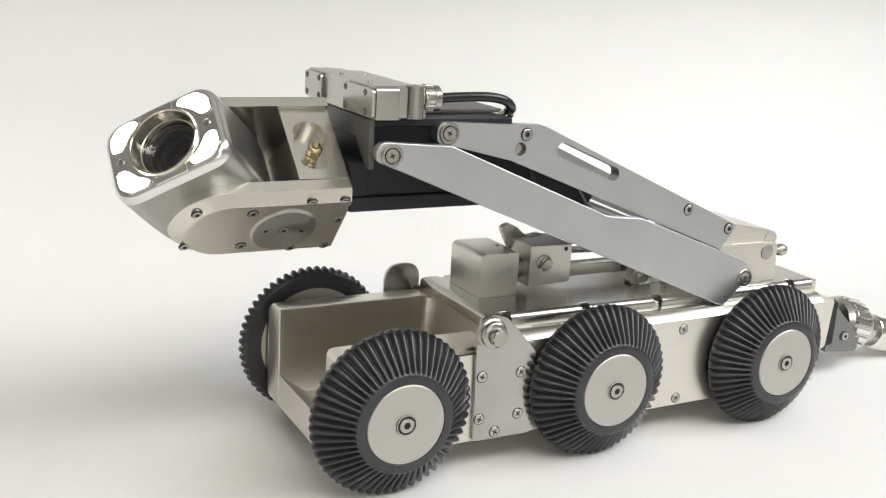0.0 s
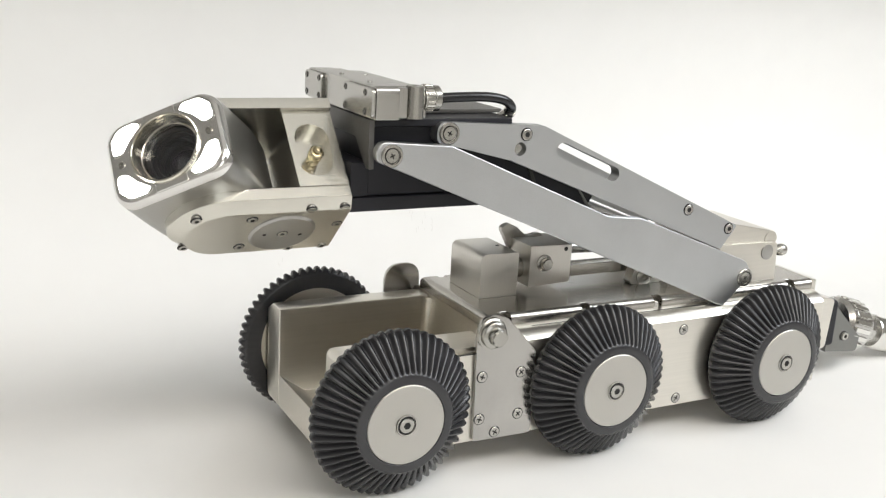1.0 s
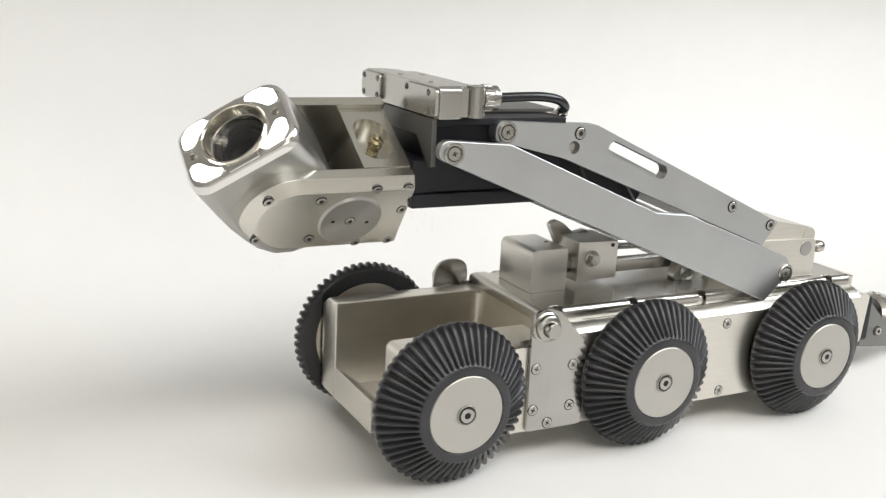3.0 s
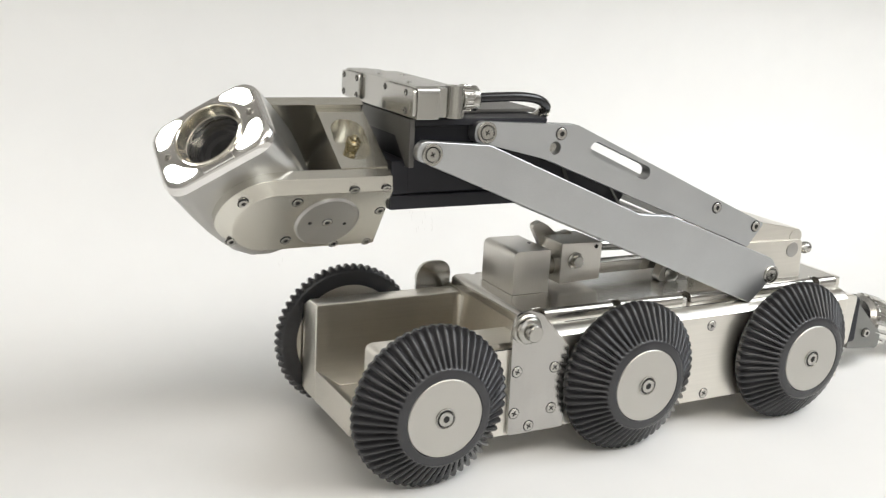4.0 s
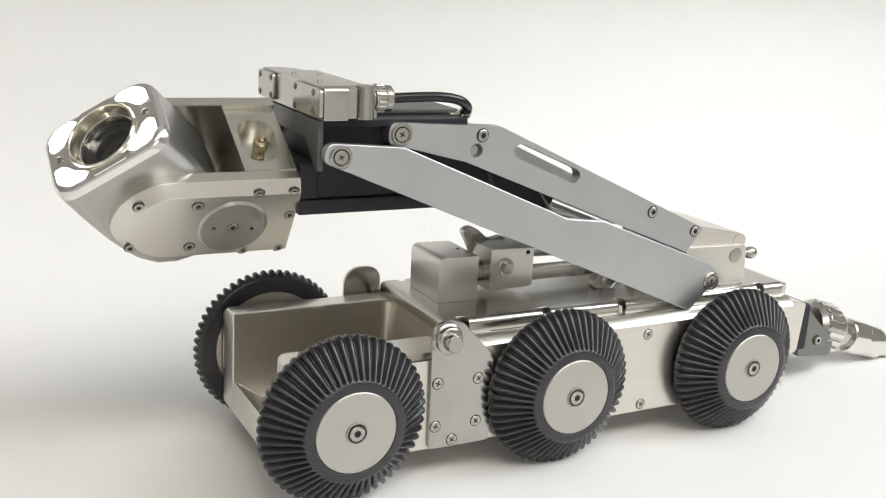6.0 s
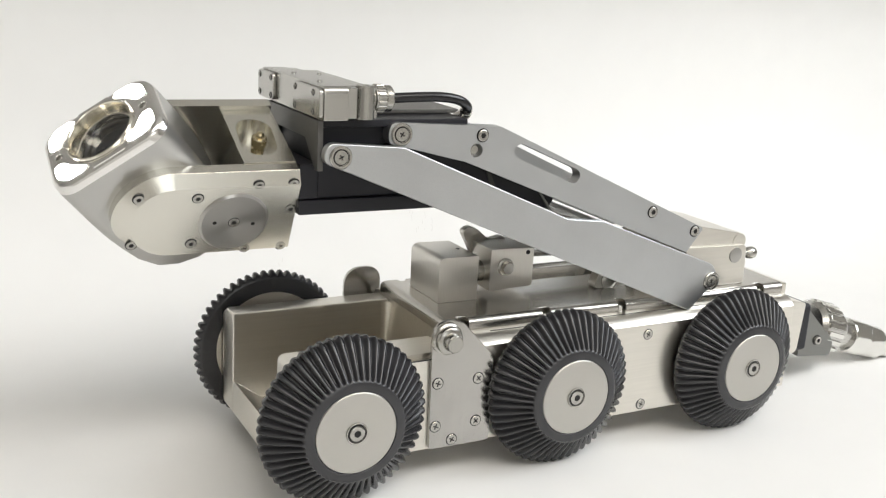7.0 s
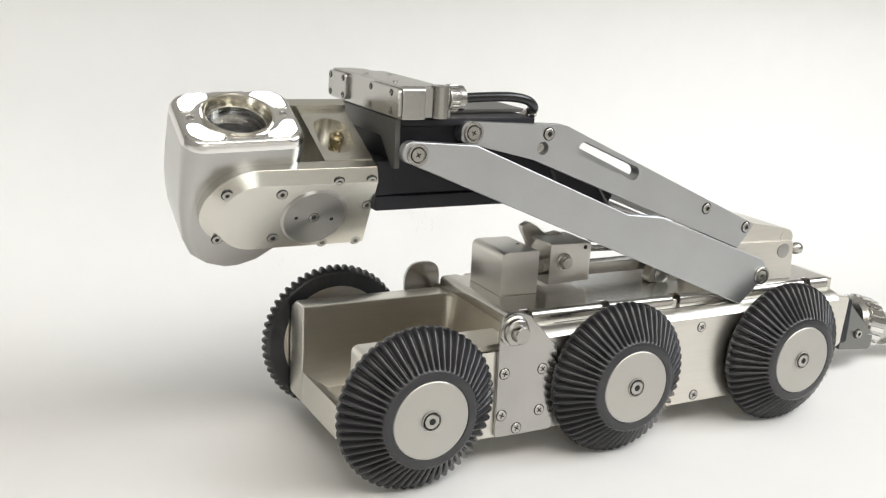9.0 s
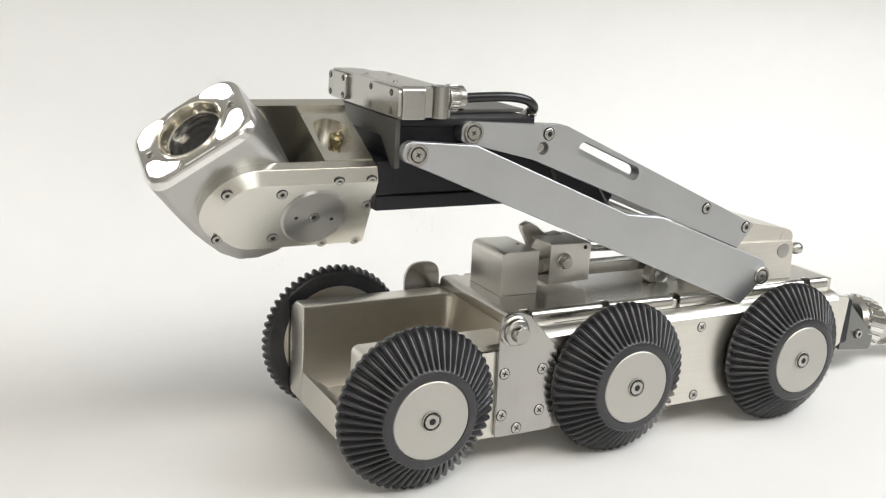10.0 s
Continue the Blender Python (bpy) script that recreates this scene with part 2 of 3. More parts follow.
opening = [(-0.35, 0.30), (0.95, 0.30), (0.95, 1.60), (-0.35, 1.60)]
tagged(finish("wall_south", prism([(-1.7, -0.004), (1.9, -0.004), (1.9, 2.4), (-1.7, 2.4)], 3.2, 3.3, 0, [opening]), WHITEWASH), "unseen white wall added for reflections, with a bright opening", "wall", kind="structure")
tagged(finish("wall_east", box(1.8, 1.9, -0.6, 3.2, -0.004, 2.4, 0), PAINT), "unseen plain wall added to close the room", "wall", kind="structure")
hole = [(0.25, 0.95), (1.65, 0.95), (1.65, 2.15), (0.25, 2.15)]
tagged(finish("wall_west", prism([(-0.6, -0.004), (3.2, -0.004), (3.2, 2.4), (-0.6, 2.4)], -1.7, -1.6, 0, [hole], "x"), PAINT),
       "unseen added wall with a window opening", "wall", kind="structure")


def smudges():
    bm = bmesh.new()
    rnd = random.Random(4)
    for cx, turn, n, s in ((-0.124, 48, 12, 0.015), (0.065, 37, 3, 0.006)):
        for _ in range(n):
            x, a0 = cx + rnd.uniform(-s, s), turn + rnd.uniform(-4.5, 4.5) * s / 0.015
            dx, da, w = rnd.uniform(-0.0022, -0.0008), rnd.uniform(0.6, 2.2), 0.0005
            (y0, z0), (y1, z1) = sheet(a0), sheet(a0 + da)
            bm.faces.new([bm.verts.new((x + a, y + 0.0006, z + 0.0006)) for a, y, z in ((0, y0, z0), (w, y0, z0), (w + dx, y1, z1), (dx, y1, z1))])
    return finish("scuff_marks", bm, MARK)


tagged(smudges(), "faint grey scuff marks on the paper sheet", "scuff marks", kind="stuff")

# ---- the crawler ----
crawler = tagged(hub("pipe_inspection_crawler"), "silver aluminium six-wheeled pipe inspection crawler with raised camera arm", "robot")
HUB_X, R_WHEEL, HUB_Z = (0.130, -0.0465, -0.2222), 0.0615, 0.0615


def tyre_mesh(ribs=56, per=10):
    """A ribbed tyre turned round y; y = 0 at its outer face, inboard is negative."""
    prof = [(0.0290, -0.0022, 0), (0.0292, 0.0001, 0), (0.0297, 0.0006, 0), (0.0303, 0.0007, 0), (0.0330, 0.0004, 0), (0.0355, 0.0001, 0), (0.0366, -0.0008, 0.0), (0.0374, -0.0018, 0.5), (0.0398, -0.0038, 1), (0.0455, -0.0080, 1),
            (0.0520, -0.0126, 1), (0.0574, -0.0168, 1), (0.0600, -0.0196, 1), (0.0610, -0.0225, 1), (0.0604, -0.0262, 1), (0.0585, -0.0285, 0.6), (0.0560, -0.0295, 0.0), (0.0450, -0.0295, 0)]
    n = ribs * per
    wave = [0.0, 0.30, 0.68, 0.90, 1.0, 1.0, 0.90, 0.68, 0.30, 0.0]
    bm = bmesh.new()
    rings = []
    for r, d, amp in prof:
        ring = []
        for i in range(n):
            a = 2 * math.pi * i / n
            lift = (wave[i % per] - 0.72) * 0.0034 * amp
            rr = r + lift * 0.75
            ring.append(bm.verts.new((rr * math.cos(a), d + lift * 0.65, rr * math.sin(a))))
        rings.append(ring)
    for p, q in zip(rings, rings[1:]):
        for i in range(n):
            j = (i + 1) % n
            bm.faces.new((p[i], q[i], q[j], p[j]))
    return bm


def build_wheel():
    w = hub("wheel", crawler)
    part("tyre", tyre_mesh(), RUBBER, w, "black ribbed rubber tyre", angle=60)
    part("hub_disc", lathe([(0.0048, 0.0004), (0.0285, 0.0008), (0.0290, 0.0003), (0.0291, -0.004)], 64), HUB, w, "satin aluminium hub disc")
    part("inner_disc", lathe([(0, -0.0285), (0.0448, -0.0285), (0.0452, -0.0292), (0.0452, -0.022), (0, -0.022)], 48), ALU, w, "aluminium inner disc")
    part("axle_bolt", moved(merge(socket_screw(0.0054, 0.0013), lathe([(0.0066, 0.0002), (0.0069, 0.0008), (0.0075, 0.0008), (0.0078, 0.0001)], 32)), pose(0, 0.0006, 0)), STEEL, w, "steel socket bolt")
    part("axle", lathe([(0.012, -0.028), (0.012, -0.06)], 24), STEEL, w)
    return w


WHEELS = []
first = build_wheel()
for side in (1, -1):
    for x in HUB_X:
        m = pose(x, 0.1025 * side, HUB_Z, 0, 0, 0 if side > 0 else 180)
        if first is not None:
            first.matrix_basis = m
            w, first = first, None
        else:
            w = copy_thing(WHEELS[0][0], m)
        tagged(w, group="wheels of the crawler")
        WHEELS.append((w, x, side))

# chassis: a hull with chamfered shoulders, a deck lid and the front tray
def hull():
    side = [(-0.0712, 0.0235), (0.0712, 0.0235), (0.0712, 0.0985), (0.0665, 0.1035), (0.0575, 0.1060), (-0.0575, 0.1060), (-0.0665, 0.1035), (-0.0712, 0.0985)]
    return prism(side, -0.2945, 0.0435, 0.0012, axis="x")


chassis = part("chassis", hull(), ALU, crawler, "brushed aluminium chassis")
LID_X, LID_HALF, NOTCH = (0.026, -0.047, -0.1185, -0.268), 0.0560, 0.0042


def lid_length(x0, x1, half, front=False):
    """One length of the lid, its long upper edges well rounded."""
    bm = box(x0, x1, -half, half, 0.1040, 0.1146, 0)
    def turned_over(e):
        top = all(v.co.z > 0.1145 for v in e.verts)
        side = all(abs(v.co.y - e.verts[0].co.y) < 1e-6 for v in e.verts)
        nose = front and all(abs(v.co.x - x1) < 1e-6 for v in e.verts)
        return top and (side or nose)
    bmesh.ops.bevel(bm, geom=[e for e in bm.edges if turned_over(e)], offset=0.0052 if half > 0.05 else 0.0008, segments=6, profile=0.5, affect="EDGES", clamp_overlap=True)
    return bm


def deck_lid():
    ends, parts = 0.0435, []
    for x in LID_X:
        parts.append(lid_length(x + NOTCH, ends, LID_HALF, ends > 0.04))
        parts.append(lid_length(x - NOTCH, x + NOTCH, 0.0478))
        ends = x - NOTCH
    return [*parts, lid_length(-0.293, ends, LID_HALF)]


lengths = deck_lid()
lid = part("deck_lid", lengths[4], ALU_DECK, crawler, "milled aluminium deck lid with notched edges")
for bm in lengths[:4] + lengths[5:]:
    part("lid_length", bm, ALU_DECK, lid)
# Dark strip laid on the shoulder as the shade of a groove.
part("shoulder_groove", box(-0.268, 0.006, 0.0599, 0.0604, 0.1040, 0.1055, 0), DARK, chassis)
notch = None
for side in (1, -1):
    for x in LID_X:
        m = pose(x, 0.0518 * side, 0.1060)
        if notch is None:
            # The socket's shade is a dark disc in the screw head.
            notch = part("lid_screw", merge(lathe([(0.0031, -0.001), (0.0031, 0.0040), (0.0027, 0.0046), (0.0016, 0.0046), (0.0014, 0.0030), (0, 0.0030)], 20, "z"),
                                            two_tone(lathe([(0.0014, 0.0031), (0, 0.0031)], 12, "z"), True)), CHROME, crawler, "small steel lid screw in an open notch", m)
        else:
            again(notch, crawler, m)


def tray():
    far = prism([(-0.0390, 0.0235), (-0.0390, 0.1035), (-0.0560, 0.1035), (-0.0640, 0.0985), (-0.0640, 0.0235)], 0.0437, 0.172, 0.0014, axis="x")
    far = merge(far, prism([(-0.0712, 0.0235), (-0.0646, 0.0235), (-0.0646, 0.0975), (-0.0712, 0.0950)], 0.0437, 0.1705, 0.0008, axis="x"))
    near = merge(prism(rounded([(0.0437, 0.0236), (0.1620, 0.0236), (0.1620, 0.0965), (0.0437, 0.0965)], [0.0004, 0.002, 0.006, 0.0004]), 0.0335, 0.0660, 0.0008),
                 prism(rounded([(0.0437, 0.0236), (0.1612, 0.0236), (0.1612, 0.0928), (0.0437, 0.0928)], [0.0004, 0.002, 0.006, 0.0004]), 0.0662, 0.0712, 0.0008))
    floor = prism([(0.0437, 0.0237), (0.1718, 0.0237), (0.1718, 0.050), (0.150, 0.034), (0.0437, 0.034)], -0.0388, 0.0333, 0.0008)
    fillet = prism([(0.0437, 0.034), (0.056, 0.034), (0.050, 0.037), (0.0462, 0.045), (0.0437, 0.10)], -0.0388, 0.0333, 0.0)
    fillet = merge(fillet, prism([(0.0437, -0.0388), (0.0500, -0.0388), (0.0468, -0.0378), (0.0448, -0.0356), (0.0438, -0.0325)], 0.0345, 0.1015, 0.0, axis="z"))
    return far, near, floor, fillet


far_wall, near_wall, tray_floor, tray_fillet = tray()
part("tray_wall", far_wall, ALU, crawler, "thick aluminium wall of the open front tray")
part("tray_wall", near_wall, ALU, crawler, "thick aluminium wall of the open front tray")
part("tray_floor", tray_floor, ALU, crawler, "aluminium floor of the open front tray")
part("tray_back", tray_fillet, ALU, crawler, "aluminium back of the open front tray")
part("wall_seam", box(0.0437, 0.15, 0.0716, 0.0720, 0.0930, 0.0938, 0), DARK, chassis)


# side brackets with pivot pins
def bracket(side):
    line = rounded([(0.0600, 0.0245), (0.0100, 0.0245), (0.0100, 0.0910), (0.0370, 0.1195), (0.0480, 0.1235), (0.0600, 0.1200), (0.0620, 0.1060)], [0.003, 0.003, 0.004, 0.006, 0.010, 0.010, 0.004])
    y0, y1 = (0.0716, 0.0748) if side > 0 else (-0.0748, -0.0716)
    if side < 0:
        line = rounded([(0.0690, 0.0245), (0.0365, 0.0245), (0.0365, 0.1218), (0.0690, 0.1218)], [0.003, 0.003, 0.014, 0.016], 8)
    return prism(line, y0, y1, 0.0005)


screw = None
for side in (1, -1):
    br = part("side_bracket", bracket(side), PLATE, crawler, "brushed aluminium side bracket plate")
    pin = lathe([(0.0118, 0), (0.0118, 0.0025), (0.0105, 0.0035), (0.0100, 0.0035), (0.0098, 0.0065), (0.0085, 0.0075), (0.0066, 0.0078), (0.0064, 0.0135), (0.0056, 0.0145), (0, 0.0145)], 40)
    part("pivot_pin", pin, STEEL, br, "polished steel pivot pin", pose(0.0510 if side > 0 else 0.0560, 0.0748 * side, 0.1095 if side > 0 else 0.1040, 0, 0, 0 if side > 0 else 180))
    for x, z in ((0.0558, 0.0757), (0.0223, 0.0755), (0.0558, 0.0422), (0.0223, 0.0420), (0.0417, 0.0300)):
        m = pose(x, 0.0749 * side, z, 0, 20 + 900 * x, 0 if side > 0 else 180)
        if screw is None:
            screw = part("cross_screw", cross_screw(0.0040), STEEL, br, "cross-slot steel screw", m)
        else:
            again(screw, br, m)
for x, z in ((-0.1352, 0.0301), (-0.1350, 0.0902)):
    again(screw, chassis, pose(x, 0.0713, z, 0, 900 * x, 0))

# blocks on the deck
part("pillow_block", merge(prism(rounded([(-0.0064, 0.1147), (0.0275, 0.1147), (0.0280, 0.1505), (-0.0064, 0.1500)], [0.0003, 0.0003, 0.006, 0.001]), -0.0335, 0.0155, 0.0006)),
     ALU_BLOCK, crawler, "square aluminium block with a rounded edge")
# No hole is cut: a dark disc gives its shade.
part("block_hole", lathe([(0, 0.0004), (0.0016, 0.0004), (0.0016, -0.002)], 16, "z"), DARK, crawler, "", pose(0.000, -0.008, 0.1500))
nut = part("nut_block", merge(prism(rounded([(-0.0590, 0.1205), (-0.0190, 0.1190), (-0.0190, 0.1535), (-0.0590, 0.1525)], 0.0012), -0.0260, 0.0125, 0.0006)),
           ALU_BLOCK, crawler, "aluminium spindle nut block")
part("nut_bolt", lathe([(0.0070, 0), (0.0070, 0.0012), (0.0052, 0.0016), (0.0050, 0.0058), (0.0044, 0.0066), (0, 0.0066)], 28), STEEL, nut, "steel bolt head", pose(-0.0325, 0.0125, 0.1385))
part("nut_screw", lathe([(0.0018, 0), (0.0018, 0.0004), (0, 0.0004)], 16), DARK, nut, "", pose(-0.0530, 0.0125, 0.1490))
part("nut_boss", lathe([(0, 0.0), (0.0085, 0.0), (0.0085, 0.014), (0, 0.014)], 28, "x"), STEEL, nut, "", pose(-0.0192, -0.004, 0.1320))
part("lever", prism(rounded([(-0.0080, 0.1620), (-0.0160, 0.1655), (-0.0240, 0.1615), (-0.0340, 0.1530), (-0.0480, 0.1560), (-0.0540, 0.1440), (-0.0200, 0.1400)], [0.006, 0.006, 0.006, 0.010, 0.006, 0.004, 0.006]), -0.0240, -0.0175, 0.0008), ALU_BLOCK, crawler, "rounded aluminium lever")
part("spindle_bar", box(-0.170, -0.0592, -0.006, 0.006, 0.1225, 0.1330, 0.0012), ALU_DECK, crawler, "flat aluminium spindle bar")
part("spindle_rod", tube([(-0.060, -0.018, 0.141), (-0.120, -0.018, 0.139), (-0.185, -0.018, 0.137)], 0.005), STEEL, crawler, "round steel spindle rod")
lug = part("pivot_lug", prism(rounded([(-0.115, 0.1147), (-0.150, 0.1147), (-0.150, 0.128), (-0.138, 0.138), (-0.122, 0.134)], 0.004), 0.010, 0.020, 0.0006), ALU_BLOCK, crawler, "small aluminium pivot lug")
part("lug_bolt", lathe([(0.0080, 0), (0.0080, 0.001), (0.006, 0.0018), (0.0035, 0.0018), (0.003, 0.0006), (0, 0.0006)], 28), STEEL, lug, "steel pivot bolt", pose(-0.1303, 0.0201, 0.1212))


# lift arms
def boss(r):
    return merge(lathe([(r, -0.004), (r, 0.0012), (r * 0.93, 0.0018), (r * 0.76, 0.0018), (r * 0.74, 0.0008), (r * 0.70, 0.0008)], 40), cross_screw(r * 0.64, 0.0014, 0.40, 0.09))


lower = rounded([(0.1420, 0.2500), (0.0864, 0.2458), (-0.0518, 0.1886), (-0.0847, 0.1850), (-0.2000, 0.1415), (-0.2085, 0.1290), (-0.1800, 0.1040), (-0.1722, 0.1068), (0.1246, 0.2290), (0.1450, 0.2370)],
                [0.008, 0.004, 0.003, 0.003, 0.010, 0.008, 0.002, 0.003, 0.008, 0.008])
upper = rounded([(0.0930, 0.2610), (0.0053, 0.2568), (-0.1952, 0.1699), (-0.1798, 0.1504), (0.0320, 0.2320), (0.0820, 0.2440), (0.0935, 0.2460)], [0.008, 0.006, 0.002, 0.002, 0.006, 0.008, 0.006])
sx, sz = (-0.0128, 0.2385), (-0.0612, 0.2186)
ang = math.degrees(math.atan2(sz[1] - sx[1], sz[0] - sx[0]))
slot = arc(sx[0], sx[1], 0.0055, ang + 90, ang + 270, 8) + arc(sz[0], sz[1], 0.0055, ang - 90, ang + 90, 8)
hole = arc(0.0246, 0.2402, 0.0050, 0, 340, 17)
pivot = None
for side in (1, -1):
    turn = 0 if side > 0 else 180
    ys = sorted((0.0655 * side, 0.0585 * side))
    la = part("lower_arm", prism(lower, *ys, 0.0011, segments=3), ARM, crawler, "matt grey aluminium lower lift arm")
    for x, z in ((0.1326, 0.2405), (-0.1995, 0.1275)):
        m = pose(x, 0.0655 * side, z, 0, 25, turn)
        if pivot is None:
            pivot = part("pivot_screw", boss(0.0078), STEEL, la, "polished pivot screw", m)
        else:
            o = again(pivot, la, m)
    ys = sorted((0.0540 * side, 0.0435 * side))
    ua = part("upper_arm", prism(upper, *ys, 0.0010, [slot, hole], segments=3), ARM, crawler, "slotted matt grey aluminium upper lift arm")
    again(pivot, ua, pose(0.0840, 0.0540 * side, 0.2528, 0, 60, turn))
    for x, z in ((0.0203, 0.2508), (-0.1401, 0.1865), (-0.1860, 0.1680)):
        part("socket_screw", socket_screw(0.0042, 0.0012), STEEL, ua, "steel socket screw", pose(x, 0.0540 * side, z, 0, 0, turn))
    part("inner_pin", lathe([(0.0046, -0.006), (0.0030, -0.006), (0.0030, -0.003), (0, -0.003)], 20), STEEL, ua, "", pose(0.0246, 0.0540 * side, 0.2402, 0, 0, turn))
part("cross_shaft", lathe([(0, -0.058), (0.006, -0.058), (0.006, 0.058), (0, 0.058)], 24), STEEL, crawler, "steel cross shaft", pose(-0.2001, 0, 0.1272))
link = part("inner_link", prism(rounded([(0.046, 0.246), (0.008, 0.233), (-0.060, 0.199), (-0.052, 0.187), (0.040, 0.226)], 0.004), 0.020, 0.034, 0.001), BLACK, crawler, "black inner lift link")
part("link_rib", prism([(0.010, 0.2330), (0.006, 0.2310), (-0.006, 0.2060), (-0.002, 0.2060)], 0.0342, 0.0356, 0.0003), GREY, link)
part("link_rib", prism([(-0.040, 0.2080), (-0.0425, 0.2065), (-0.060, 0.1840), (-0.0565, 0.1840)], 0.0342, 0.0356, 0.0003), CLEVIS, link)
part("inner_link", prism(rounded([(0.046, 0.246), (0.008, 0.233), (-0.060, 0.199), (-0.052, 0.187), (0.040, 0.226)], 0.004), -0.034, -0.020, 0.001), BLACK, crawler, "black inner lift link")
part("arm_crosspiece", prism(rounded([(-0.0500, 0.1890), (-0.0900, 0.1790), (-0.0930, 0.1660), (-0.0530, 0.1740)], 0.0012), -0.0420, 0.0420, 0.0006), ALU_DECK, crawler, "aluminium crosspiece between the arms")
part("lift_strut", tube([(-0.055, 0.0, 0.186), (0.000, 0.0, 0.206), (0.045, 0.0, 0.222)], 0.008), GREY, crawler, "dark grey lift strut")

# carriage
car = part("carriage", box(0.030, 0.1392, -0.0425, 0.0425, 0.2085, 0.2590, 0.001), BLACK, crawler, "black anodised carriage under the arm")
part("carriage_nose", box(0.1394, 0.1525, -0.0440, 0.0440, 0.2085, 0.2325, 0.001), BLACK, car, "black carriage nose")
part("carriage_base", box(0.030, 0.1530, -0.0455, 0.0455, 0.1980, 0.2080, 0.0012), BLACK, car, "black carriage base plate")
part("carriage_lid", box(0.030, 0.1385, -0.0490, 0.0490, 0.2570, 0.2622, 0.0012), BLACK, car, "black carriage lid")
part("lid_cover", prism(rounded([(0.0240, -0.0440), (0.0720, -0.0440), (0.0900, -0.0300), (0.0900, 0.0240), (0.0240, 0.0240)], 0.002), 0.2624, 0.2652, 0.0006, axis="z"), FLANGE, car, "dark grey cover plate")
part("front_flange", prism([(0.0515, 0.2626), (-0.0515, 0.2626), (-0.0530, 0.2290), (-0.0470, 0.2290), (-0.0280, 0.2480), (0.0280, 0.2480), (0.0470, 0.2290), (0.0530, 0.2290)], 0.1396, 0.1436, 0.0006, axis="x"), FLANGE, car, "dark grey front flange")
part("roll_joint", lathe([(0.0120, 0.1400), (0.0120, 0.1528), (0, 0.1528)], 48, "x"), BLACK, crawler, "black roll joint", pose(0, 0, 0.2150))

# junction box on the carriage
jb = part("junction_box", merge(prism(rounded([(-0.0670, 0.2632), (0.0605, 0.2632), (0.0605, 0.2855), (-0.0670, 0.2855)], [0.001, 0.001, 0.005, 0.005]), 0.1260, 0.1430, 0.0012, axis="x"),
                                prism(rounded([(0.1262, 0.2632), (0.1262, 0.2848), (0.1175, 0.2848), (0.1175, 0.2832), (0.1005, 0.2832), (0.1005, 0.2632)], 0.0006), -0.0640, 0.0490, 0.0008), prism(rounded([(0.1258, 0.2640), (0.1258, 0.2844), (0.1180, 0.2844), (0.1180, 0.2640)], 0.001), 0.0492, 0.0560, 0.0008)), BOX, crawler, "grey aluminium junction box")
cap_line = lambda a, b: rounded([(a, 0.2645), (b, 0.2645), (b, 0.2840), (a, 0.2840)], 0.004)
for a, b in ((-0.0665, -0.0330), (0.0090, 0.0600)):
    cap = part("end_cap", prism(cap_line(a, b), 0.1430, 0.1460, 0.0009, axis="x"), BOX, jb, "raised end cover")
    for y in (a + 0.005, b - 0.012 if b > 0 else b - 0.004):
        for z in (0.2680, 0.2805):
            # Dark faces round and inside the head draw the recess shade.
            part("cover_screw", merge(lathe([(0.0017, -0.001), (0.0017, 0.0006), (0.0011, 0.0009)], 14, "x"), two_tone(lathe([(0.0011, 0.0009), (0.0009, 0.0003), (0, 0.0003)], 14, "x"), True), two_tone(lathe([(0.0017, 0.0002), (0.0023, 0.0002), (0.0024, -0.0004)], 16, "x"), True)), STEEL, cap, "", pose(0.1460, y, z))
part("corner_post", merge(lathe([(0, 0.2634), (0.0066, 0.2634), (0.0066, 0.2850), (0.0058, 0.2856), (0.0024, 0.2856), (0.0022, 0.2840), (0, 0.2840)], 32, "z")), STEEL, jb, "round corner post", pose(0.1112, 0.0520, 0))
for x, y in ((0.135, -0.02), (0.135, 0.03), (0.118, 0.04), (0.112, -0.03)):
    part("lid_screw", lathe([(0.0018, 0), (0.0018, 0.0008), (0.0012, 0.0011), (0, 0.0011)], 16, "z"), CHROME, jb, "", pose(x, y, 0.2836 if x < 0.126 else 0.2853))
gland = part("cable_gland", merge(lathe([(0, 0.1050), (0.0072, 0.1050), (0.0072, 0.0985), (0.0088, 0.0980), (0.0092, 0.0970), (0.0092, 0.0915), (0.0084, 0.0908), (0.0090, 0.0900), (0.0090, 0.0860), (0.0078, 0.0848), (0.0040, 0.0848), (0, 0.0848)], 28, "x"),),
     STEEL, crawler, "polished steel cable gland with a knurled nut", pose(0.0040, 0.0440, 0.2758), 25)
rib = part("knurl", box(0.0912, 0.0972, -0.0007, 0.0007, 0.0088, 0.0099, 0.0003, 1), CHROME, gland)
for k in range(1, 22):
    again(rib, gland, pose(0, 0, 0, 360 / 22 * k, 0, 0))
part("cable", tube([(0.090, 0.0440, 0.2758), (0.070, 0.0440, 0.2766), (0.050, 0.0438, 0.2766), (0.035, 0.043, 0.2742), (0.0265, 0.040, 0.2690), (0.0250, 0.035, 0.2640), (0.0285, 0.031, 0.2605), (0.033, 0.030, 0.2570)], 0.0035), CABLE, crawler, "glossy black bent cable")
part("cable_elbow", merge(tube([(0.0258, 0.0376, 0.2662), (0.0252, 0.0350, 0.2640), (0.0270, 0.0322, 0.2612), (0.0300, 0.0305, 0.2585)], 0.0046),
                          moved(lathe([(0.0066, 0), (0.0066, 0.0030), (0.0058, 0.0036), (0.0044, 0.0036)], 24, "z"), pose(0.0300, 0.0305, 0.2575))), CHROME, crawler, "polished cable end elbow")

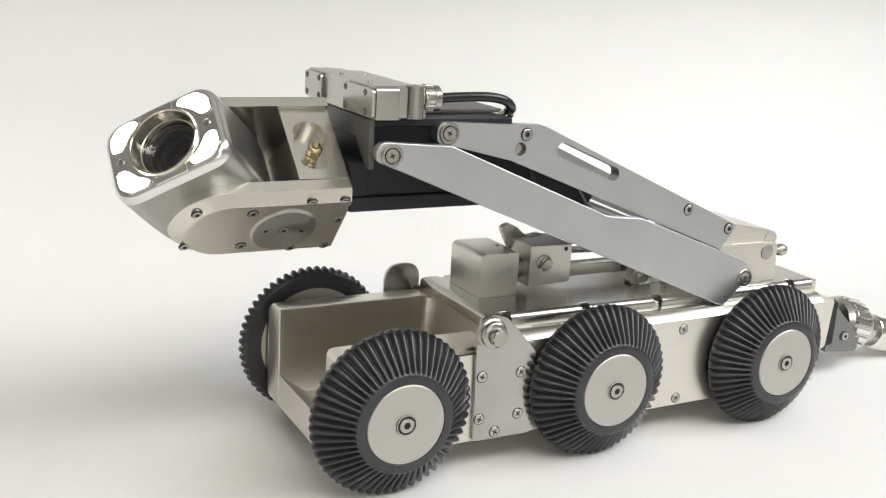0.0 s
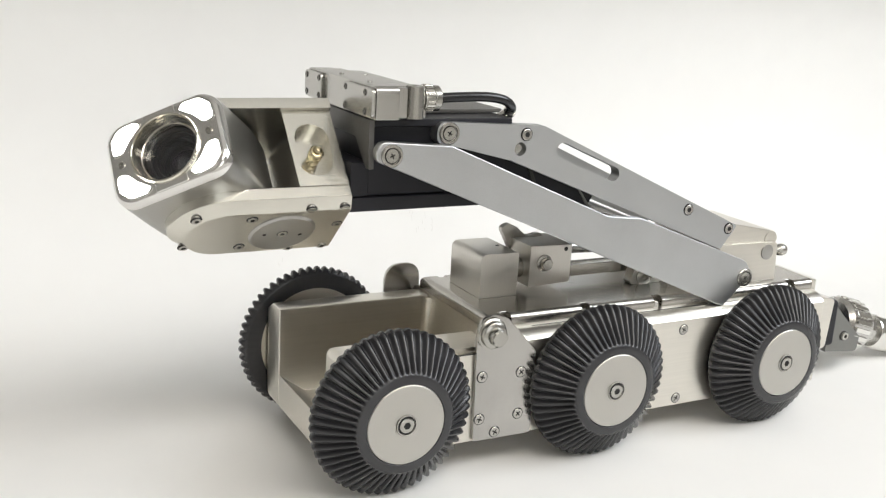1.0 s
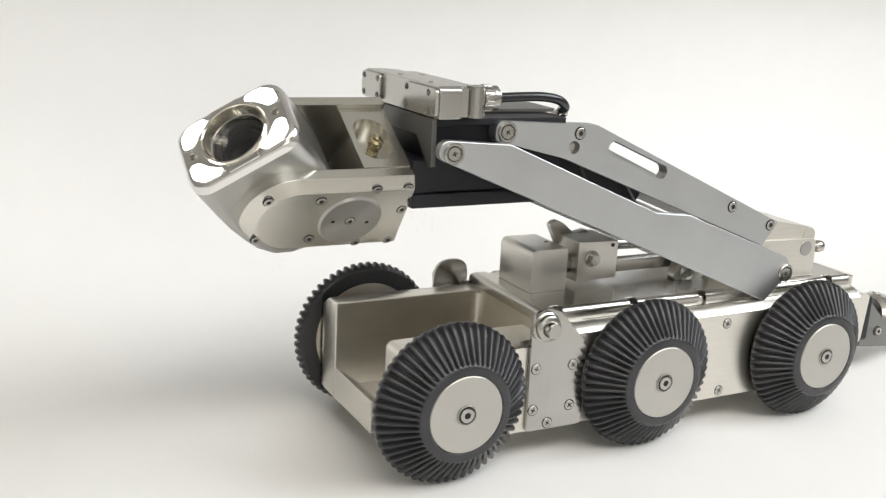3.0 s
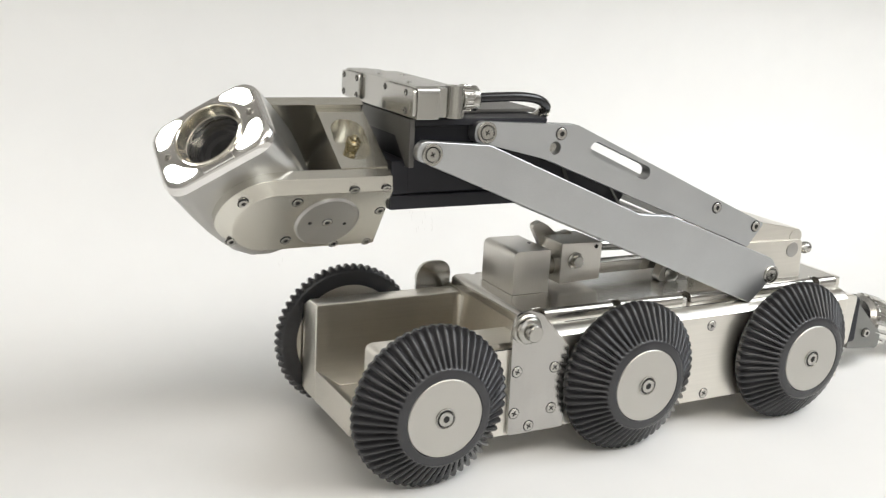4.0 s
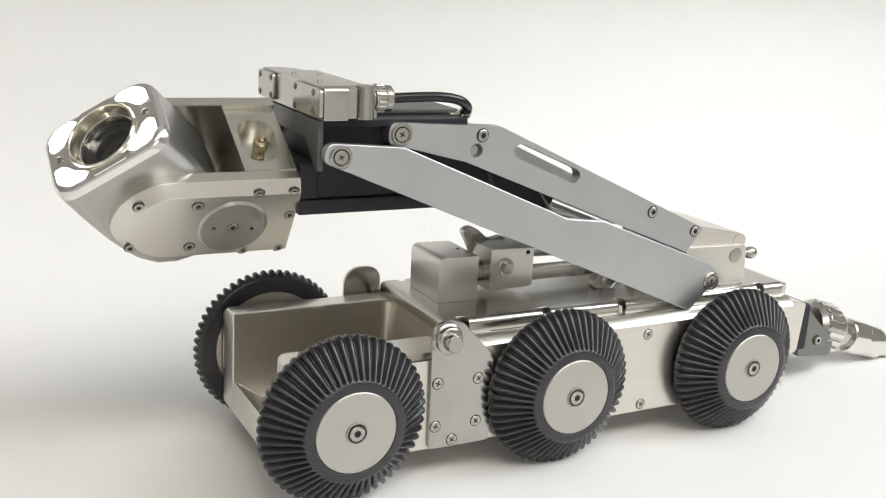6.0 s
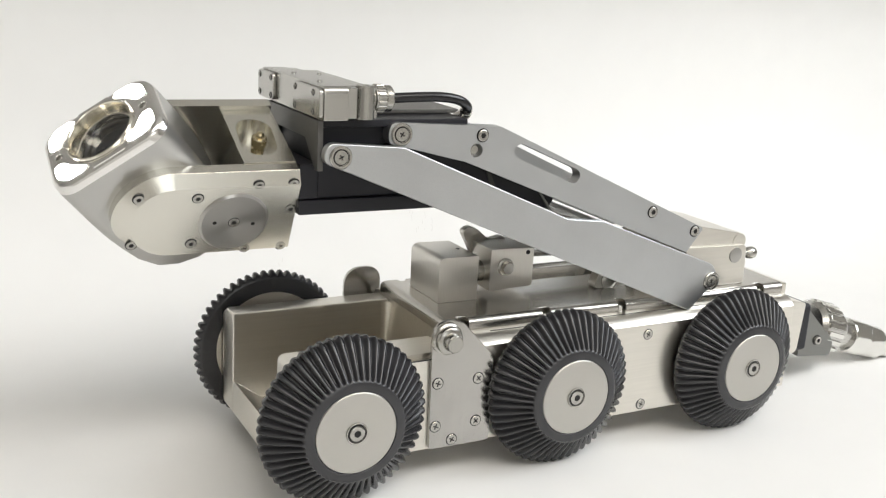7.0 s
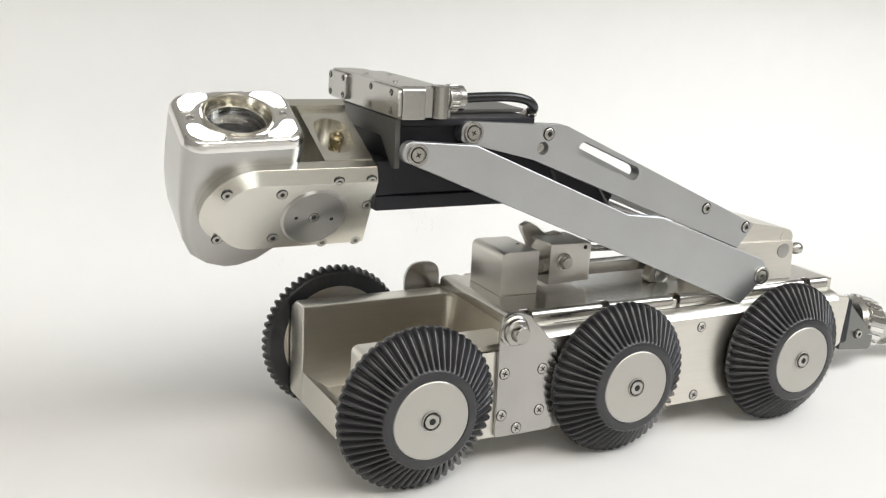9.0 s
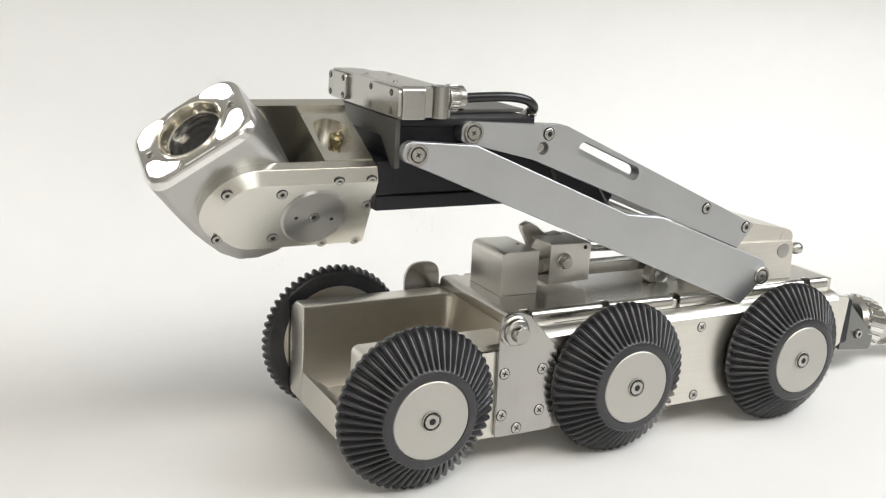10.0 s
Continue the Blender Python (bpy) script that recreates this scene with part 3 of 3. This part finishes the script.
# rear bracket
rb = part("rear_bracket", prism(rounded([(-0.182, 0.1147), (-0.2580, 0.1147), (-0.2560, 0.1490), (-0.190, 0.1505)], [0.001, 0.001, 0.005, 0.003]), -0.0440, 0.0440, 0.0008), ALU, crawler, "aluminium rear arm bracket")
part("bracket_pin", lathe([(0.0068, 0), (0.0068, 0.0006), (0.0060, 0.0009), (0, 0.0009)], 28), TURNED, rb, "turned pin end", pose(-0.2444, 0.0440, 0.1406))
part("hinge_barrel", merge(moved(lathe([(0, -0.040), (0.0072, -0.040), (0.0076, -0.039), (0.0076, 0.039), (0.0070, 0.040), (0, 0.040)], 32), pose(-0.2510, 0, 0.1510)),
                           prism(rounded([(-0.2510, 0.1586), (-0.1960, 0.1690), (-0.1900, 0.1500), (-0.2510, 0.1470)], 0.001), -0.0395, 0.0395, 0.0005)), ALU, rb, "rounded hinge barrel")
part("rear_knob", lathe([(0.0026, -0.2560), (0.0026, -0.2660), (0.0030, -0.2665), (0.0050, -0.2690), (0.0055, -0.2720), (0.0050, -0.2755), (0.0028, -0.2780), (0, -0.2785)], 24, "x"), STEEL, rb, "round steel rear knob", pose(-0.001, 0.0320, 0.1375))

# tail coupling
tc = part("tail_coupling", prism(rounded([(-0.2948, 0.0420), (-0.2948, 0.0975), (-0.3330, 0.0905), (-0.3290, 0.0430)], [0.001, 0.001, 0.004, 0.006]), -0.0500, 0.0500, 0.002), ALU, crawler, "aluminium tail coupling block")
# Dark block filling the gap between the coupling block and the clevis.
part("coupling_gap_block", box(-0.3650, -0.3300, -0.0300, 0.0300, 0.0340, 0.0800, 0.004, 3), BLACK, tc, "dark block filling the coupling gap")
part("lid_end", prism(rounded([(-0.2935, -0.0552), (-0.2935, 0.0552), (-0.2990, 0.0552), (-0.2990, -0.0552)], 0.002), 0.0985, 0.1142, 0.0015, axis="z"), ALU, crawler, "aluminium end block of the deck")
for side in (1, -1):
    ys = sorted((0.0260 * side, 0.0190 * side))
    part("clevis", prism(rounded([(-0.3585, 0.0268), (-0.3620, 0.0765), (-0.4045, 0.0375), (-0.4030, 0.0222)], [0.002, 0.001, 0.007, 0.006]), *ys, 0.001), CLEVIS, tc, "grey clevis plate")
    part("clevis_bolt", socket_screw(0.0042, 0.003), STEEL, tc, "", pose(-0.3810, 0.0260 * side, 0.0411, 0, 0, 0 if side > 0 else 180))
TILT = pose(-0.3930, 0, 0.0470, 0, 0, 0) @ pose(0, 0, 0, 0, -17, 0)
part("collar", lathe([(0, 0), (0.020, 0), (0.0245, -0.004), (0.0245, -0.030), (0.022, -0.036), (0.0135, -0.038), (0.0135, -0.060)], 40, "x"), BOX, tc, "aluminium collar", TILT)
for k in range(20):
    a = 360 / 20 * k
    part("grip_rib", box(-0.027, -0.006, -0.0024, 0.0024, 0.0235, 0.0268, 0.0006), CHROME, tc, "", TILT @ pose(0, 0, 0, a, 0, 0))
part("plug", lathe([(0, -0.058), (0.0168, -0.058), (0.0178, -0.060), (0.0178, -0.080), (0.0162, -0.082), (0.0162, -0.085), (0.0172, -0.087), (0.0172, -0.105), (0.0132, -0.111), (0.0122, -0.135), (0.0108, -0.138), (0.0108, -0.150), (0.0070, -0.155), (0.0070, -0.30), (0, -0.30)], 40, "x"), CHROME, tc, "polished cable plug", TILT)

# ---- camera fork and head ----
ROLL_Z = 0.2115
fork = hub("camera_fork", crawler, pose(0, 0, ROLL_Z, -41.6, 0, 0))


def loop_arm(side):
    """One arm of the fork: a stadium plate with a broad chamfer on its outer face."""
    cx, cv, flat = 0.2345, 0.0016, 0.0269
    def outline(grow, x0):
        def r(t):
            k = max(0.0, min(1.0, (t + 80) / 80))
            return flat + grow * 0.0106 * k * k * (3 - 2 * k) * (1 - 0.24 * max(0, t) / 90)
        turn = [(cx + r(t) * math.cos(radians(t)), cv + r(t) * math.sin(radians(t))) for t in range(-90, 91, 6)]
        return [(x0, cv - r(-90))] + turn + [(x0, cv + r(90))]
    bm = bmesh.new()
    rings = []
    near = ((1.0, 0.0258, 0.1535), (1.0, 0.0337, 0.1535), (0.96, 0.0342, 0.1533), (0.04, 0.0397, 0.1530), (0.0, 0.0400, 0.1530))
    far = ((1.0, 0.0345, 0.1535), (1.0, 0.0422, 0.1535), (0.96, 0.0430, 0.1533), (0.86, 0.0432, 0.1530))
    for grow, u, x0 in near if side > 0 else far:
        rings.append([bm.verts.new((x if x > 0.16 else x0, u * side, v + (0.0045 if side < 0 and v > 0.012 else 0))) for x, v in outline(grow, x0)])
    for p, q in zip(rings, rings[1:]):
        for i in range(len(p)):
            j = (i + 1) % len(p)
            bm.faces.new((p[i], q[i], q[j], p[j]))
    bm.faces.new(rings[0])
    bm.faces.new(rings[-1])
    return bm


part("fork_arm", loop_arm(1), GOLD, fork, "champagne aluminium fork arm", angle=25)
part("fork_arm", loop_arm(-1), GOLD, fork, "champagne aluminium fork arm", angle=25)


def fork_base():
    oval = arc(0.1720, -0.0110, 0.0125, 180, 360, 12) + arc(0.1735, 0.0055, 0.0125, 0, 180, 12)
    plate = rounded([(0.1536, -0.0343), (0.1890, -0.0343), (0.1890, 0.0256), (0.1536, 0.0256)], 0.0005)
    top = prism(plate, 0.0262, 0.0374, 0.0004, [oval], "z", 1)
    low = box(0.1536, 0.1890, -0.0343, 0.0256, -0.0250, 0.0262, 0)
    return merge(top, low)


part("fork_base", fork_base(), GOLD, fork, "champagne aluminium fork base with an oval recess")
part("valve", lathe([(0.0045, 0), (0.0045, 0.0040), (0.0034, 0.0046), (0.0034, 0.0060), (0.0052, 0.0068), (0.0052, 0.0120), (0.0042, 0.0130), (0.0030, 0.0132), (0.0028, 0.0150), (0.0016, 0.0162), (0, 0.0164)], 24, "z"),
     mat("brass", (0.62, 0.54, 0.36), 1, 0.25, 0.06), fork, "small brass pressure valve", pose(0.1715, 0.0000, 0.0265))
dial = part("gear_cover", lathe([(0.0232, -0.001), (0.0232, 0.0004), (0.0216, 0.0016), (0.0040, 0.0012), (0.0036, 0.0004), (0, 0.0004)], 56), TURNED, fork, "round turned cover", pose(0.1948, 0.0400, 0.0005))
part("cover_bolt", socket_screw(0.0034, 0.0008), STEEL, fork, "", pose(0.1948, 0.0407, 0.0005))
for s in (-1, 1):
    # Dark discs on the cover draw the shade of two pin holes.
    part("pin_hole", lathe([(0, 0), (0.0014, 0), (0.0014, -0.001)], 14), DARK, fork, "", pose(0.1948 + 0.013 * s, 0.0415, 0.0012 * s))
for x, u, v in ((0.2572, 0.0385, 0.0213), (0.2206, 0.0400, 0.0212), (0.2211, 0.0400, -0.0163), (0.2590, 0.0381, -0.0160), (0.1815, 0.0393, 0.0292), (0.1578, 0.0390, 0.0292), (0.1570, 0.0398, 0.0085), (0.1838, 0.0396, -0.0236), (0.1585, 0.0396, -0.0236)):
    part("socket_screw", socket_screw(0.0033, 0.0008), STEEL, fork, "steel socket screw", pose(x, u, v, 0, 0, 0))

HEAD_X, HEAD_V = 0.2430, 0.0042
camera_head = hub("camera_head", crawler)


def head_shell(front):
    """The head: rounded in plan, tapering to a round back, its face towards +x."""
    A, OFF = 0.0505, 0.0008
    def ring(gu, gb, r, a, k=8):
        pts = []
        for cu, cb, s in ((gu - r, gb - r, 0), (-(gu - r), gb - r, 90), (-(gu - r), -(gb - r), 180), (gu - r, -(gb - r), 270)):
            for i in range(k + 1):
                t = radians(s + 90 * i / k)
                pts.append((a, cu + r * math.cos(t), cb + r * math.sin(t)))
        return pts
    secs = [ring(0.0268, 0.0372, 0.0125, A), ring(0.0288, 0.0390, 0.0135, A - 0.0009), ring(0.0299, 0.0403, 0.0140, A - 0.0032), ring(0.0304, 0.0408, 0.0140, A - 0.0070), ring(0.0290, 0.0406, 0.0095, 0.014),
            ring(0.0288, 0.0400, 0.0080, -0.004), ring(0.0288, 0.0382, 0.0070, -0.018), ring(0.0288, 0.0358, 0.0065, -0.032), ring(0.0286, 0.0300, 0.0065, -0.0450), ring(0.0280, 0.0205, 0.0060, -0.0530), ring(0.0262, 0.0095, 0.0060, -0.0585)]
    secs = [[(a, u, b + OFF) for a, u, b in sec] for sec in secs]
    secs = secs[:4] if front else secs[3:]
    bm = bmesh.new()
    rings = [[bm.verts.new(p) for p in s] for s in secs]
    for p, q in zip(rings, rings[1:]):
        for i in range(len(p)):
            j = (i + 1) % len(p)
            bm.faces.new((p[i], q[i], q[j], p[j]))
    if not front:
        bm.faces.new(rings[-1])
        return bm
    # face with the lens opening
    inner = [bm.verts.new((A, 0.0226 * math.cos(2 * math.pi * i / 48), 0.0226 * math.sin(2 * math.pi * i / 48) + OFF)) for i in range(48)]
    edges = [bm.edges.new((inner[i - 1], inner[i])) for i in range(48)]
    k = len(rings[0])
    edges += [bm.edges.get((rings[0][i - 1], rings[0][i])) for i in range(k)]
    bmesh.ops.triangle_fill(bm, use_beauty=True, use_dissolve=False, edges=edges)
    return bm


part("head_shell", head_shell(False), HEAD, camera_head, "brushed aluminium head shell", angle=40)
part("head_face", head_shell(True), FACE, camera_head, "mirror-polished head face", angle=60)
LENS = pose(0.0017, 0, 0.0008)
part("lens_ring", lathe([(0.0240, 0.0475), (0.0243, 0.0500), (0.0236, 0.0512), (0.0226, 0.0512), (0.0220, 0.0503), (0.0208, 0.0450), (0.0202, 0.0428), (0.0196, 0.0425), (0.0194, 0.0405), (0.0194, 0.0360), (0.0215, 0.0360)], 64, "x"), LIP, camera_head, "polished lens ring", LENS)
part("lens_seat", lathe([(0.0222, 0.0340), (0.0194, 0.0352), (0.0172, 0.0352), (0.0170, 0.0330), (0.0140, 0.0325), (0.0136, 0.0280), (0.0105, 0.0270), (0.0100, 0.0220), (0.0070, 0.0210), (0, 0.0195)], 48, "x"), BLACK, camera_head, "black stepped lens barrel", LENS)
part("lens", lathe([(0, 0.0402), (0.006, 0.0401), (0.012, 0.0398), (0.0192, 0.0392), (0.0192, 0.0376), (0, 0.0376)], 48, "x"), GLASS, camera_head, "clear front lens", LENS)
part("lens_element", lathe([(0, 0.0275), (0.004, 0.0268), (0.008, 0.0245), (0.0098, 0.0225)], 32, "x"), COATED, camera_head, "dark violet coated lens element", LENS)
for su in (1, -1):
    for sb in (1, -1):
        line = [(0.0160 * su, 0.0225 * sb), (0.0228 * su, 0.0138 * sb), (0.0262 * su, 0.0175 * sb), (0.0254 * su, 0.0288 * sb), (0.0188 * su, 0.0352 * sb), (0.0080 * su, 0.0356 * sb), (0.0078 * su, 0.0288 * sb)]
        mid = (sum(p[0] for p in line) / 7, sum(p[1] for p in line) / 7)
        rim = [(mid[0] + (p[0] - mid[0]) * 1.16, mid[1] + (p[1] - mid[1]) * 1.16) for p in line]
        lamp = part("led_window", prism(rounded(line, 0.0060), 0.0478, 0.0502, 0.0014, axis="x", segments=3), LED, camera_head, "brightly lit white LED window", LENS)
        part("bezel", prism(rounded(rim, 0.0068), 0.0476, 0.0493, 0.0004, [rounded(line, 0.0060)], axis="x"), CHROME, lamp, "bright bezel")
    part("face_screw", lathe([(0.0026, -0.001), (0.0026, 0.0003), (0.0018, 0.0007), (0.0010, 0.0007), (0.0009, 0.0002), (0, 0.0002)], 20), STEEL, camera_head, "small steel face screw", pose(0.0505, 0, 0.0008 + 0.0310 * su, 0, 0, -90))
    part("face_step", box(0.0470, 0.0510, *sorted((0.0225 * su, 0.0282 * su)), -0.0105, 0.0121, 0.0008), FACE, camera_head, "flat polished step beside the lens ring")


# ---- how the crawler moves ----
DRIVE = [(0.0, 0.0), (2.2, 0.0), (2.3, -0.0012), (2.4, -0.0055), (2.5, -0.0130), (2.7, -0.0267), (3.0, -0.0470), (3.2, -0.0580), (3.35, -0.0605), (3.5, -0.0570), (3.8, -0.0417), (4.0, -0.0301), (4.5, 0.0059),
         (4.8, 0.0278), (5.0, 0.0360), (5.1, 0.0366), (7.1, 0.0366), (7.2, 0.0347), (7.5, 0.0140), (7.7, -0.0006), (7.9, -0.0141), (8.0, -0.0177), (8.15, -0.0192), (10.0, -0.0192)]
ROLL = [(0.0, -41.6), (0.75, -41.6), (0.9, -46.0), (1.0, -47.5), (1.1, -47.0), (1.2, -45.0), (1.3, -42.3), (1.4, -39.0), (1.5, -35.8), (1.6, -34.4), (1.8, -33.6), (5.8, -33.6), (6.6, -26.0), (10.0, -26.0)]
TILT_ROWS = [(0.0, 51.0), (8.3, 51.0), (8.4, 54.5), (8.5, 63.5), (8.6, 74.0), (8.7, 83.0), (8.8, 88.0), (9.3, 88.0), (9.4, 83.5), (9.5, 75.0), (9.6, 65.0), (9.7, 56.5), (9.8, 52.3), (9.95, 51.0), (10.0, 51.0)]


def value(rows, t):
    for (t0, v0), (t1, v1) in zip(rows, rows[1:]):
        if t <= t1:
            return v0 + (v1 - v0) * (t - t0) / (t1 - t0)
    return rows[-1][1]


def motions():
    walk(crawler, [(t, pose(d, 0, 0)) for t, d in DRIVE])
    for w, x, side in WHEELS:
        turn = pose(0, 0, 0, 0, 0, 0 if side > 0 else 180)
        walk(w, [(t, pose(x, 0.1025 * side, HUB_Z, 0, math.degrees(d / R_WHEEL), 0) @ turn) for t, d in DRIVE])
    walk(fork, [(t, pose(0, 0, ROLL_Z, a, 0, 0)) for t, a in ROLL])
    times = sorted({t for t, _ in ROLL} | {t for t, _ in TILT_ROWS})
    walk(camera_head, [(t, pose(0, 0, ROLL_Z, value(ROLL, t), 0, 0) @ pose(HEAD_X, -0.0028, HEAD_V, 0, -value(TILT_ROWS, t), 0)) for t in times])


motions()
